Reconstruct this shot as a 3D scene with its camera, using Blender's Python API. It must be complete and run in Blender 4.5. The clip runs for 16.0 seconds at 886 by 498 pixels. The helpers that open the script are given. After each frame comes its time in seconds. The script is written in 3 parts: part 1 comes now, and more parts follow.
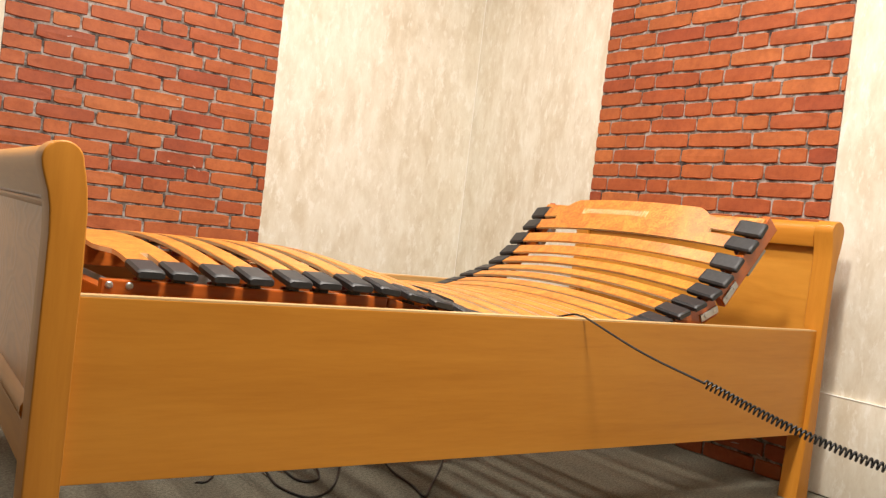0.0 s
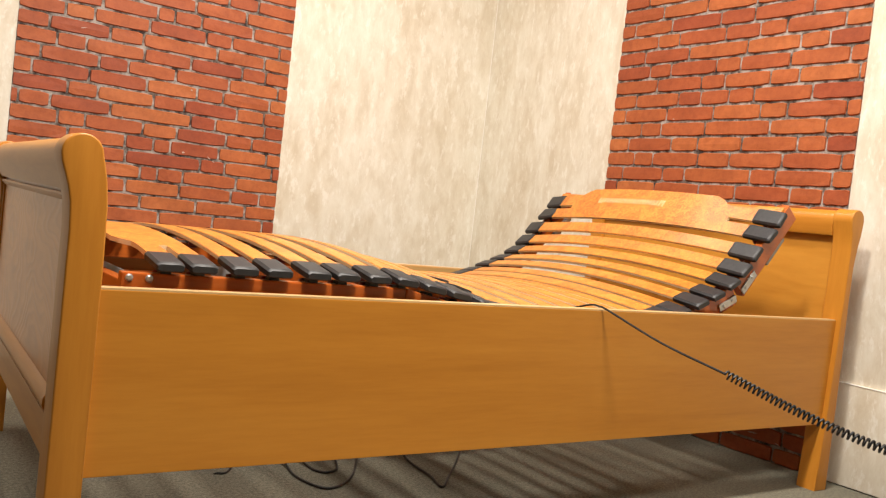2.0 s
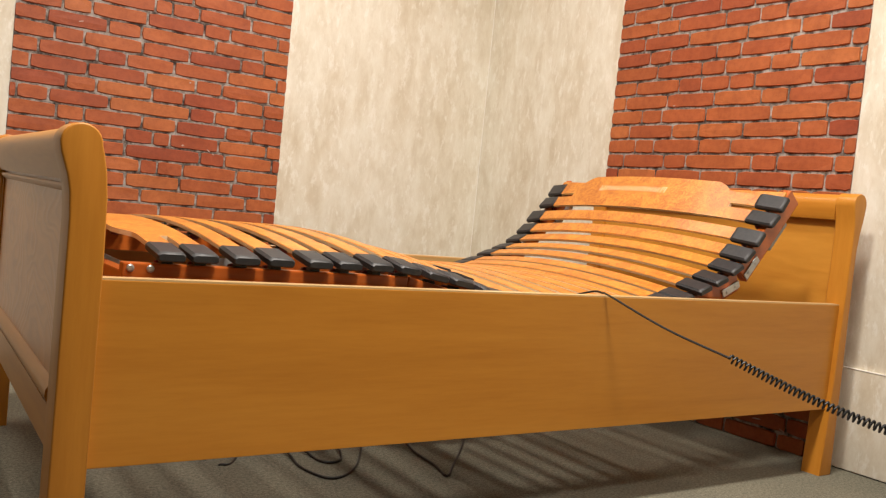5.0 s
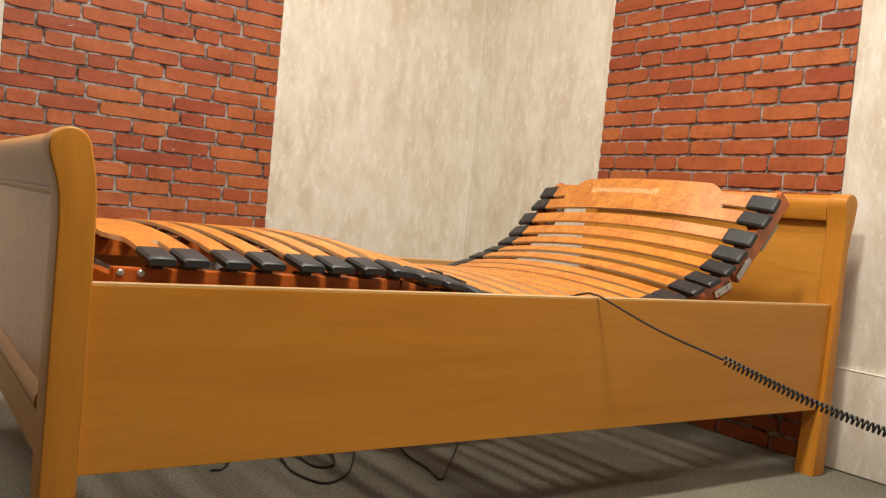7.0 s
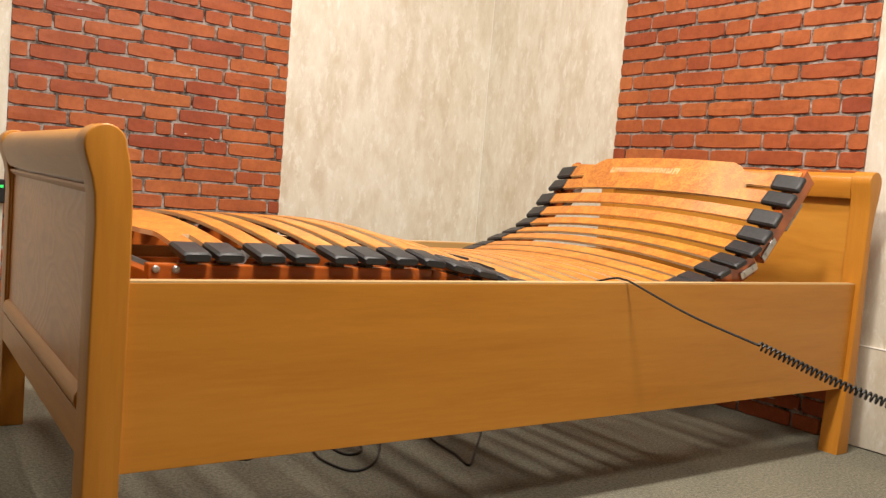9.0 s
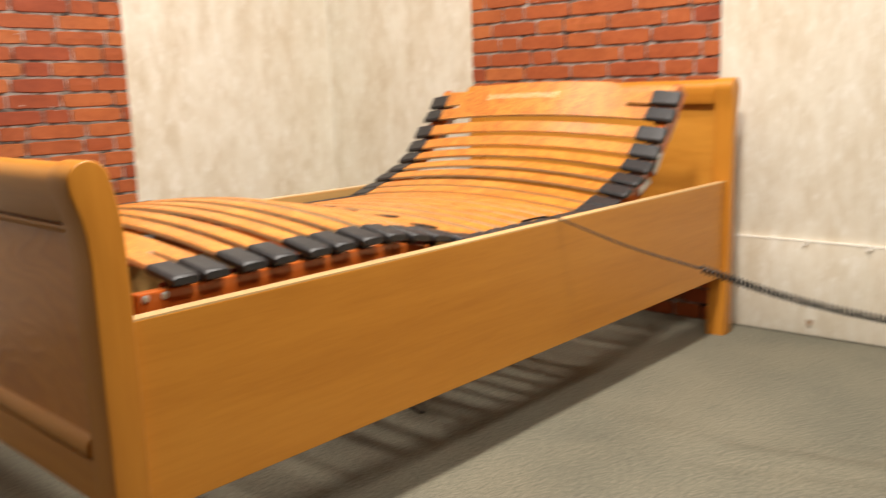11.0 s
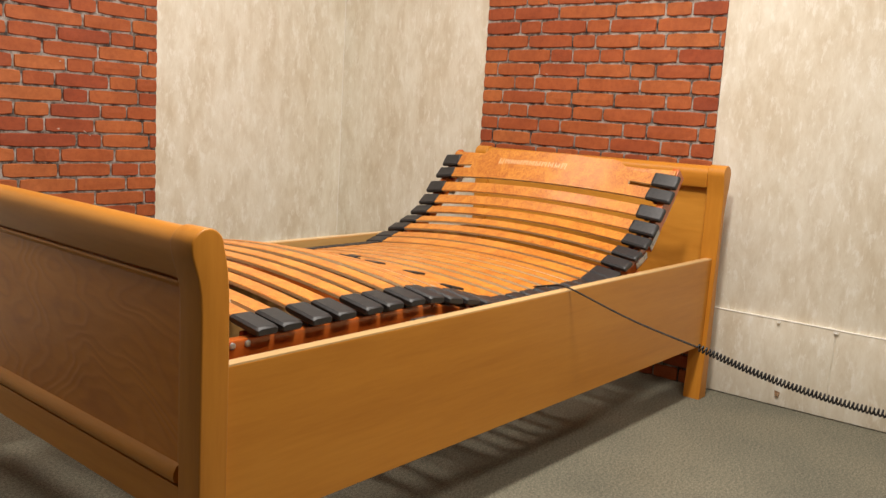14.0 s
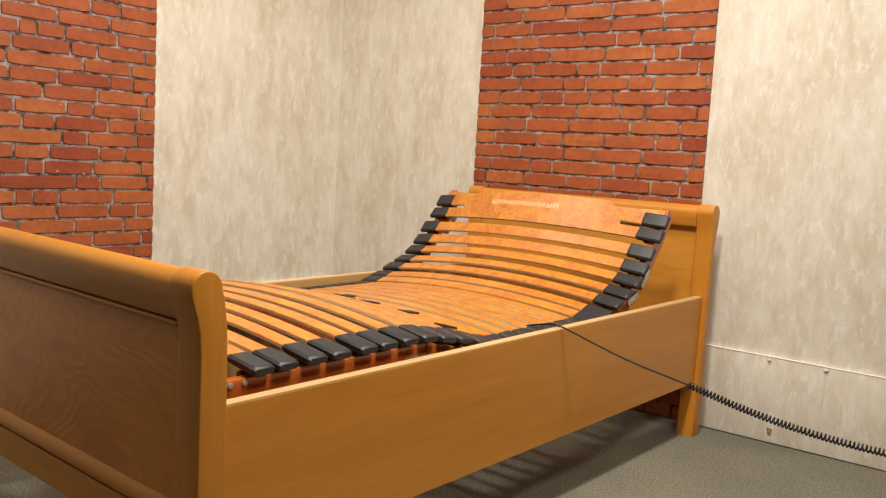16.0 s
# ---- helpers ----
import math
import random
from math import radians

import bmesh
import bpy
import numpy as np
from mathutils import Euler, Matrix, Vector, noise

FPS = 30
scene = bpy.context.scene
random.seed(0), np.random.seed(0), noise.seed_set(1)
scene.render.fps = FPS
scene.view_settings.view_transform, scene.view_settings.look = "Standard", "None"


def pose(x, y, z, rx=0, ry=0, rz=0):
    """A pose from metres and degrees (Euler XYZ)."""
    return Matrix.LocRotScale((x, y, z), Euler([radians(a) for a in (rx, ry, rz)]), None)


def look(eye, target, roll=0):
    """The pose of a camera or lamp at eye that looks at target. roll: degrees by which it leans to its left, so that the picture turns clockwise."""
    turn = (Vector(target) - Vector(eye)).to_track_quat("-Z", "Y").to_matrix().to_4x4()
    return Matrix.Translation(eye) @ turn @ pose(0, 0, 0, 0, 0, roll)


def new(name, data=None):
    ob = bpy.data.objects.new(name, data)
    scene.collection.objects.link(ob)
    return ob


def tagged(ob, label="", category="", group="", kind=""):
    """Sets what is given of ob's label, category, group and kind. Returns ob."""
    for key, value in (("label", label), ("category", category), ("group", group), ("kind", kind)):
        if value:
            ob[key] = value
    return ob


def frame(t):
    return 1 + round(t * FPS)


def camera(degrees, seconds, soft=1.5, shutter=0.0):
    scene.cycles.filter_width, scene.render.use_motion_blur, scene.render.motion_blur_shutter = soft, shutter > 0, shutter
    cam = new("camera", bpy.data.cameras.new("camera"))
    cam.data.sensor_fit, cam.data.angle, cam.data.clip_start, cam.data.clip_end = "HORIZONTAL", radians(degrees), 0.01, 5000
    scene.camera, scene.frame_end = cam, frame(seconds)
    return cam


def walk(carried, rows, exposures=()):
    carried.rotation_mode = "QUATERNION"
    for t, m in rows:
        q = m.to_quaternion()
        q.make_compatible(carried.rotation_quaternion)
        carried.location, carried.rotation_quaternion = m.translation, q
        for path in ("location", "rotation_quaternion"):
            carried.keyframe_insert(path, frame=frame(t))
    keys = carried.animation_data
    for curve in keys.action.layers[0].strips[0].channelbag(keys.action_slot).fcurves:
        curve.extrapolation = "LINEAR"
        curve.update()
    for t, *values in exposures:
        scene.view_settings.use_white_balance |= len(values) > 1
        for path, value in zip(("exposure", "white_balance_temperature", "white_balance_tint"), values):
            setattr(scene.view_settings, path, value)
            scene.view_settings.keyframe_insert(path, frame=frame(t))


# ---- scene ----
cam = camera(53.44, 16.0, soft=1.25, shutter=0.5)
PATH = [
    (0, (-0.340, -1.440, 0.664), (0.8140, 0.1925, 0.6167), 6.68),
    (0.5, (-0.337, -1.423, 0.658), (0.8082, 0.2161, 0.6045), 6.57),
    (1, (-0.343, -1.425, 0.661), (0.7955, 0.2180, 0.5992), 6.66),
    (1.5, (-0.343, -1.421, 0.667), (0.7866, 0.2271, 0.5924), 6.54),
    (2, (-0.348, -1.426, 0.666), (0.7873, 0.2189, 0.5910), 6.42),
    (2.5, (-0.351, -1.424, 0.665), (0.7867, 0.2193, 0.5906), 6.12),
    (3, (-0.342, -1.416, 0.659), (0.7861, 0.2331, 0.5804), 5.88),
    (3.5, (-0.344, -1.419, 0.660), (0.7785, 0.2341, 0.5774), 5.90),
    (4, (-0.345, -1.421, 0.654), (0.7825, 0.2281, 0.5636), 5.85),
    (6.5, (-0.345, -1.418, 0.657), (0.7975, 0.2212, 0.5691), 5.62),
    (7, (-0.342, -1.416, 0.654), (0.8067, 0.2190, 0.5717), 5.40),
    (7.5, (-0.342, -1.414, 0.655), (0.8069, 0.2202, 0.5639), 5.10),
    (8, (-0.348, -1.409, 0.654), (0.8068, 0.2214, 0.5543), 5.13),
    (8.5, (-0.353, -1.385, 0.646), (0.8021, 0.2435, 0.5263), 4.61),
    (8.7, (-0.362, -1.380, 0.656), (0.7913, 0.2492, 0.5246), 4.63),
    (10.8, (-0.602, -1.170, 0.796), (0.7365, 0.2775, 0.4607), -1.49),
    (11, (-0.622, -1.157, 0.810), (0.8489, 0.1497, 0.4510), -1.85),
    (11.5, (-0.733, -1.109, 0.842), (0.8877, 0.0287, 0.5637), 0.85),
    (12, (-0.807, -1.107, 0.834), (0.8015, 0.0474, 0.5550), 1.64),
    (12.5, (-0.819, -1.105, 0.839), (0.7686, 0.0662, 0.5147), 2.93),
    (13, (-0.845, -1.127, 0.872), (0.7234, 0.0581, 0.5040), 2.67),
    (13.5, (-0.864, -1.143, 0.898), (0.6837, 0.0726, 0.5425), 2.65),
    (14, (-0.881, -1.157, 0.926), (0.6585, 0.0838, 0.6271), 3.42),
    (14.5, (-0.891, -1.174, 0.932), (0.6585, 0.0634, 0.6696), 3.63),
    (15, (-0.897, -1.178, 0.934), (0.6605, 0.0553, 0.7017), 3.52),
    (15.5, (-0.899, -1.179, 0.934), (0.6594, 0.0547, 0.7151), 3.38),
    (16, (-0.909, -1.183, 0.937), (0.6437, 0.0599, 0.7236), 3.21),
]
EXPOSURES = [(0, 0.58), (1.5, 0.58), (4, 0.46), (6.5, 0.18), (7.5, 0.18), (8.5, 0.36), (8.7, 0.38), (10.8, 0.52), (11.2, 0.46), (11.5, 0.26), (12, 0.10), (12.5, 0.28), (13, 0.34), (13.5, 0.22), (14.5, 0.12), (16, 0.16)]
walk(cam, [(t, look(eye, target, roll)) for t, eye, target, roll in PATH], EXPOSURES)

# ---- world, lamps ----
world = bpy.data.worlds.new("world")
scene.world = world
world.use_nodes = True
world.node_tree.nodes["Background"].inputs[0].default_value = (0.9, 0.95, 1.0, 1)
world.node_tree.nodes["Background"].inputs[1].default_value = 0.02


def lamp(name, eye, target, watts, size, colour, spread=150):
    data = bpy.data.lights.new(name, "AREA")
    data.shape, data.size, data.energy, data.color = "DISK", size, watts, colour
    data.spread = radians(spread)
    ob = new(name, data)
    ob.matrix_world = look(eye, target)
    return ob


WARM = (1.0, 0.91, 0.825)
# lamps out of view overhead; the first two follow the rail's shadow edge
lamp("unseen_overhead_lamp", (0.40, -0.30, 2.62), (0.7, 0.5, 0), 39, 0.30, WARM)
lamp("unseen_overhead_lamp", (1.20, -0.30, 2.62), (1.5, 0.5, 0.2), 19.5, 0.30, WARM)
# weaker lamp moved here to brighten both walls by the corner
lamp("unseen_overhead_lamp", (1.00, 1.30, 2.62), (1.10, 1.5, 0.5), 11.5, 0.7, WARM)
lamp("unseen_overhead_lamp", (0.30, -1.40, 2.62), (0.5, -0.6, 0), 26, 0.5, WARM)
# no known source: added to brighten the north wall mirrored in the foot panel
lamp("unseen_overhead_lamp", (-0.75, 1.00, 2.62), (-0.6, 1.5, 0.6), 12, 0.6, WARM)

# ---- room ----
X_WALL, Y_WALL, Z_CEIL = 2.166, 1.982, 2.65
X_BACK, Y_BACK = -3.4, -4.2
# ---- bed plan ----
RAIL_LEN, RAIL_TOP, RAIL_BOT = 2.02, 0.495, 0.191
POST_OUT = 0.014
FOOT_SKEW = 0.04
BED_W = 1.03


# ---- material helpers ----
def material(name, colour, rough=0.5, metal=0.0, coat=0.0):
    m = bpy.data.materials.new(name)
    m.use_nodes = True
    b = m.node_tree.nodes["Principled BSDF"]
    b.inputs["Base Color"].default_value = (*colour, 1)
    b.inputs["Roughness"].default_value = rough
    b.inputs["Metallic"].default_value = metal
    b.inputs["Coat Weight"].default_value = coat
    b.inputs["Coat Roughness"].default_value = 0.15
    return m


def node(m, kind, **values):
    n = m.node_tree.nodes.new("ShaderNode" + kind)
    for key, value in values.items():
        n.inputs[key.replace("_", " ")].default_value = value
    return n


def link(m, a, out, b, inp):
    m.node_tree.links.new(a.outputs[out], b.inputs[inp])


def mapped(m, scale, rotation=(0, 0, 0), where="Object"):
    c = node(m, "TexCoord")
    p = node(m, "Mapping", Scale=scale, Rotation=rotation)
    link(m, c, where, p, "Vector")
    return p


def ramp(m, stops):
    r = node(m, "ValToRGB")
    e = r.color_ramp.elements
    while len(e) < len(stops):
        e.new(0.5)
    for s, (at, colour) in zip(e, stops):
        s.position, s.color = at, (*colour, 1)
    return r


def mixed(m, a, b, factor, kind="MIX"):
    """Mix two colour sockets; factor is a socket or a number."""
    n = m.node_tree.nodes.new("ShaderNodeMix")
    n.data_type, n.blend_type = "RGBA", kind
    for sock, v in ((n.inputs["Factor"], factor), (n.inputs["A"], a), (n.inputs["B"], b)):
        if isinstance(v, bpy.types.NodeSocket):
            m.node_tree.links.new(v, sock)
        elif isinstance(v, tuple):
            sock.default_value = (*v, 1)
        else:
            sock.default_value = v
    return n.outputs["Result"]


def set_colour(m, socket):
    m.node_tree.links.new(socket, m.node_tree.nodes["Principled BSDF"].inputs["Base Color"])


def bump(m, height, strength, distance):
    n = node(m, "Bump", Strength=strength, Distance=distance)
    m.node_tree.links.new(height, n.inputs["Height"])
    link(m, n, "Normal", m.node_tree.nodes["Principled BSDF"], "Normal")


def wood(name, dark, mid, light, scale, rough, coat, contrast=1.0, rings=0.0):
    """Lacquered wood with long grain along the axis that scale squeezes."""
    m = material(name, mid, rough, 0, coat)
    m.node_tree.nodes["Principled BSDF"].inputs["Specular IOR Level"].default_value = 0.36
    v = mapped(m, scale)
    big = node(m, "TexNoise", Scale=1.0, Detail=3.0, Roughness=0.55, Distortion=0.6)
    link(m, v, "Vector", big, "Vector")
    fine = node(m, "TexNoise", Scale=7.0, Detail=4.0, Roughness=0.65)
    link(m, v, "Vector", fine, "Vector")
    c = 0.22 / contrast
    r1 = ramp(m, [(0.5 - c, dark), (0.5, mid), (0.5 + c, light)])
    link(m, big, "Fac", r1, "Fac")
    r2 = ramp(m, [(0.35, dark), (0.6, light)])
    link(m, fine, "Fac", r2, "Fac")
    out = mixed(m, r1.outputs["Color"], r2.outputs["Color"], 0.28)
    if rings:
        # flame figure: contour lines of a soft noise
        v2 = mapped(m, (3.0, 0.8, 2.2) if rings > 100 else (3.0, 0.45, 3.4))
        soft = node(m, "TexNoise", Scale=1.6, Detail=2.5, Roughness=0.5, Distortion=0.5)
        link(m, v2, "Vector", soft, "Vector")
        many = node(m, "Math")
        many.operation = "MULTIPLY"
        many.inputs[1].default_value = rings
        link(m, soft, "Fac", many, 0)
        w = node(m, "Math")
        w.operation = "SINE"
        link(m, many, "Value", w, 0)
        r3 = ramp(m, [(0.0, light), (0.55, mid), (1.0, dark)])
        link(m, w, "Value", r3, "Fac")
        out = mixed(m, out, r3.outputs["Color"], 0.2)
    set_colour(m, out)
    if rings:
        bump(m, w.outputs["Value"], 0.22, 0.0007)
    else:
        bump(m, fine.outputs["Fac"], 0.12, 0.0006)
    return m


# beech lacquer of the bed: grain along x, y and z
B_D, B_M, B_L = (0.46, 0.172, 0.016), (0.535, 0.211, 0.022), (0.58, 0.243, 0.029)
beech_x = wood("beech_along_rail", B_D, B_M, B_L, (1.2, 14, 14), 0.42, 0.10)
beech_y = wood("beech_across", B_D, B_M, B_L, (14, 1.2, 14), 0.42, 0.10)
beech_z = wood("beech_upright", B_D, B_M, B_L, (14, 14, 1.2), 0.42, 0.10)
panel_wood = wood("ash_veneer_panel", (0.40, 0.125, 0.012), (0.56, 0.20, 0.021), (0.63, 0.248, 0.032), (9, 1.0, 5), 0.30, 0.0, 1.2, 150.0)
# paler wood tone that stands in for light falling on the rail tops
lit_top_wood = wood("rail_top_lit_from_above", (0.54, 0.34, 0.14), (0.61, 0.405, 0.185), (0.66, 0.46, 0.23), (1.2, 14, 14), 0.35, 0.3)

inner_wood = wood("pale_inner_veneer", (0.36, 0.20, 0.06), (0.43, 0.255, 0.085), (0.48, 0.30, 0.11), (1.2, 14, 14), 0.5, 0.0)
head_veneer = wood("oak_veneer_panel", (0.47, 0.19, 0.022), (0.565, 0.245, 0.032), (0.61, 0.28, 0.042), (9, 1.3, 7), 0.36, 0.05, 1.0, 46.0)
lacquer = wood("orange_lacquered_wood", (0.36, 0.07, 0.010), (0.46, 0.105, 0.014), (0.52, 0.13, 0.02), (2, 14, 14), 0.28, 0.5)


def burl():
    m = material("orange_burl_decor", (0.55, 0.2, 0.03), 0.45, 0, 0.12)
    v = mapped(m, (1, 1, 1))
    a = node(m, "TexNoise", Scale=60.0, Detail=6.0, Roughness=0.7, Distortion=2.0)
    b = node(m, "TexNoise", Scale=14.0, Detail=3.0, Roughness=0.6, Distortion=1.0)
    link(m, v, "Vector", a, "Vector")
    link(m, v, "Vector", b, "Vector")
    ra = ramp(m, [(0.38, (0.30, 0.068, 0.006)), (0.5, (0.52, 0.182, 0.018)), (0.62, (0.66, 0.285, 0.038))])
    rb = ramp(m, [(0.38, (0.41, 0.120, 0.010)), (0.62, (0.63, 0.256, 0.031))])
    link(m, a, "Fac", ra, "Fac")
    link(m, b, "Fac", rb, "Fac")
    set_colour(m, mixed(m, ra.outputs["Color"], rb.outputs["Color"], 0.5))
    return m


burl_decor = burl()
ply_edge = wood("laminated_slat_edge", (0.74, 0.48, 0.24), (0.86, 0.65, 0.38), (0.90, 0.74, 0.50), (3, 3, 120), 0.5, 0.1)


def noisy(name, lo, hi, scale, rough, metal=0.0, coat=0.0, strength=0.15, dist=0.001):
    m = material(name, lo, rough, metal, coat)
    v = mapped(m, (1, 1, 1))
    a = node(m, "TexNoise", Scale=scale, Detail=5.0, Roughness=0.6)
    link(m, v, "Vector", a, "Vector")
    r = ramp(m, [(0.3, lo), (0.7, hi)])
    link(m, a, "Fac", r, "Fac")
    set_colour(m, r.outputs["Color"])
    bump(m, a.outputs["Fac"], strength, dist)
    return m


rubber = noisy("black_rubber", (0.010, 0.010, 0.011), (0.022, 0.022, 0.023), 90, 0.5)
steel = noisy("zinc_plated_steel", (0.42, 0.42, 0.42), (0.55, 0.55, 0.54), 30, 0.38, 0.85)
grey_plate = noisy("grey_painted_steel", (0.30, 0.30, 0.29), (0.38, 0.38, 0.37), 20, 0.45, 0.3)
cable_black = noisy("black_cable", (0.006, 0.006, 0.006), (0.012, 0.012, 0.012), 50, 0.5)
red_plastic = noisy("dark_red_plastic", (0.16, 0.012, 0.012), (0.22, 0.02, 0.018), 40, 0.35)
pale_edge = noisy("torn_paper_edge", (0.80, 0.77, 0.70), (0.88, 0.86, 0.80), 60, 0.7)
print_white = noisy("faded_white_print", (0.74, 0.50, 0.24), (0.86, 0.72, 0.50), 120, 0.5)


def plaster(name):
    """Beige scumbled wallpaper: soft upright smears over a pale ground."""
    m = material(name, (0.66, 0.58, 0.46), 0.7)
    c = node(m, "TexCoord")
    p = node(m, "Mapping", Scale=(10, 10, 4.2))
    link(m, c, "Object", p, "Vector")
    big = node(m, "TexNoise", Scale=0.5, Detail=3.0, Roughness=0.6, Distortion=0.3)
    mid = node(m, "TexNoise", Scale=1.6, Detail=6.0, Roughness=0.72, Distortion=0.25)
    fine = node(m, "TexNoise", Scale=3.6, Detail=5.0, Roughness=0.72, Distortion=0.2)
    for n in (big, mid, fine):
        link(m, p, "Vector", n, "Vector")
    r1 = ramp(m, [(0.37, (0.57, 0.49, 0.36)), (0.53, (0.70, 0.648, 0.53)), (0.66, (0.79, 0.76, 0.658))])
    link(m, mid, "Fac", r1, "Fac")
    r2 = ramp(m, [(0.38, (0.63, 0.555, 0.42)), (0.62, (0.775, 0.742, 0.635))])
    link(m, big, "Fac", r2, "Fac")
    r3 = ramp(m, [(0.53, (0.0, 0.0, 0.0)), (0.64, (1, 1, 1))])
    link(m, fine, "Fac", r3, "Fac")
    base = mixed(m, r1.outputs["Color"], r2.outputs["Color"], 0.45)
    spots = mixed(m, (0, 0, 0), r3.outputs["Color"], 0.5)
    set_colour(m, mixed(m, base, (0.865, 0.85, 0.78), spots))
    bump(m, fine.outputs["Fac"], 0.10, 0.001)
    return m


paper = plaster("beige_scumbled_wallpaper")


def mortar_paint():
    m = material("grey_mortar", (0.2, 0.18, 0.16), 0.85)
    v = mapped(m, (1, 1, 1))
    a = node(m, "TexNoise", Scale=26.0, Detail=4.0, Roughness=0.65)
    e = node(m, "TexNoise", Scale=160.0, Detail=3.0, Roughness=0.7)
    link(m, v, "Vector", a, "Vector")
    link(m, v, "Vector", e, "Vector")
    ra = ramp(m, [(0.36, (0.035, 0.022, 0.018)), (0.46, (0.16, 0.132, 0.112)), (0.60, (0.40, 0.365, 0.33))])
    re = ramp(m, [(0.3, (0.75, 0.75, 0.75)), (0.7, (1.15, 1.15, 1.15))])
    link(m, a, "Fac", ra, "Fac")
    link(m, e, "Fac", re, "Fac")
    set_colour(m, mixed(m, ra.outputs["Color"], re.outputs["Color"], 1.0, "MULTIPLY"))
    bump(m, e.outputs["Fac"], 0.5, 0.002)
    return m


mortar = mortar_paint()


def brick_paint():
    m = material("red_brick", (0.4, 0.09, 0.03), 0.62)
    info = node(m, "ObjectInfo")
    r = ramp(m, [(0.0, (0.285, 0.054, 0.017)), (0.25, (0.345, 0.078, 0.021)), (0.7, (0.395, 0.102, 0.026)), (1.0, (0.43, 0.125, 0.032))])
    link(m, info, "Random", r, "Fac")
    c = node(m, "TexCoord")
    g = node(m, "NewGeometry")
    a = node(m, "TexNoise", Scale=45.0, Detail=6.0, Roughness=0.75)
    b = node(m, "TexNoise", Scale=7.0, Detail=3.0, Roughness=0.6)
    link(m, g, "Position", a, "Vector")
    link(m, g, "Position", b, "Vector")
    ra = ramp(m, [(0.34, (0.84, 0.79, 0.77)), (0.52, (1, 1, 1)), (0.70, (1.10, 1.16, 1.2))])
    rb = ramp(m, [(0.35, (0.88, 0.85, 0.84)), (0.65, (1.08, 1.10, 1.12))])
    link(m, a, "Fac", ra, "Fac")
    link(m, b, "Fac", rb, "Fac")
    one = mixed(m, r.outputs["Color"], ra.outputs["Color"], 1.0, "MULTIPLY")
    set_colour(m, mixed(m, one, rb.outputs["Color"], 1.0, "MULTIPLY"))
    bump(m, a.outputs["Fac"], 0.35, 0.002)
    return m


brick_red = brick_paint()


def carpet_material():
    m = material("grey_speckled_carpet", (0.2, 0.19, 0.17), 0.92)
    v = mapped(m, (1, 1, 1))
    a = node(m, "TexNoise", Scale=260.0, Detail=4.0, Roughness=0.85)
    b = node(m, "TexNoise", Scale=120.0, Detail=3.0, Roughness=0.7)
    d = node(m, "TexNoise", Scale=2.2, Detail=3.0, Roughness=0.6)
    for n in (a, b, d):
        link(m, v, "Vector", n, "Vector")
    ra = ramp(m, [(0.36, (0.045, 0.043, 0.030)), (0.5, (0.140, 0.133, 0.097)), (0.64, (0.31, 0.292, 0.22))])
    rb = ramp(m, [(0.38, (0.070, 0.068, 0.049)), (0.5, (0.148, 0.141, 0.104)), (0.62, (0.25, 0.236, 0.177))])
    rd = ramp(m, [(0.35, (0.84, 0.85, 0.84)), (0.65, (1.08, 1.06, 1.02))])
    for n, r in ((a, ra), (b, rb), (d, rd)):
        link(m, n, "Fac", r, "Fac")
    base = mixed(m, ra.outputs["Color"], rb.outputs["Color"], 0.5)
    set_colour(m, mixed(m, base, rd.outputs["Color"], 1.0, "MULTIPLY"))
    bump(m, a.outputs["Fac"], 0.06, 0.001)
    return m


carpet = carpet_material()
# unseen walls kept dark to cut fill light and pale reflections
far_wall = noisy("darkened_closing_wall", (0.13, 0.115, 0.10), (0.19, 0.17, 0.15), 3, 0.8)
# mid grey, so that the unseen ceiling bounces less light
ceiling_grey = noisy("greyed_ceiling", (0.40, 0.39, 0.37), (0.46, 0.45, 0.43), 12, 0.8)


# ---- mesh helpers ----
def box_bm(x0, x1, y0, y1, z0, z1, bevel=0.0, segments=2):
    bm = bmesh.new()
    bmesh.ops.create_cube(bm, size=1)
    for v in bm.verts:
        v.co = Vector((x0 + (v.co.x + 0.5) * (x1 - x0), y0 + (v.co.y + 0.5) * (y1 - y0), z0 + (v.co.z + 0.5) * (z1 - z0)))
    if bevel:
        bmesh.ops.bevel(bm, geom=list(bm.edges), offset=bevel, segments=segments, profile=0.6, affect="EDGES")
    return bm


def prism_bm(outline, axis, lo, hi, bevel=0.0, segments=2):
    """A closed outline of (a, b) pairs pushed along an axis: 'y' takes (x, z), 'x' takes (y, z), 'z' takes (x, y)."""
    bm = bmesh.new()

    def at(a, b, c):
        return {"y": (a, c, b), "x": (c, a, b), "z": (a, b, c)}[axis]

    low = [bm.verts.new(at(a, b, lo)) for a, b in outline]
    high = [bm.verts.new(at(a, b, hi)) for a, b in outline]
    n = len(outline)
    bm.faces.new(low)
    bm.faces.new(high)
    for i in range(n):
        bm.faces.new((low[i], low[(i + 1) % n], high[(i + 1) % n], high[i]))
    bmesh.ops.recalc_face_normals(bm, faces=list(bm.faces))
    if bevel:
        rim = [e for e in bm.edges if len({v in low for v in e.verts}) == 1]
        bmesh.ops.bevel(bm, geom=rim, offset=bevel, segments=segments, profile=0.6, affect="EDGES")
    return bm


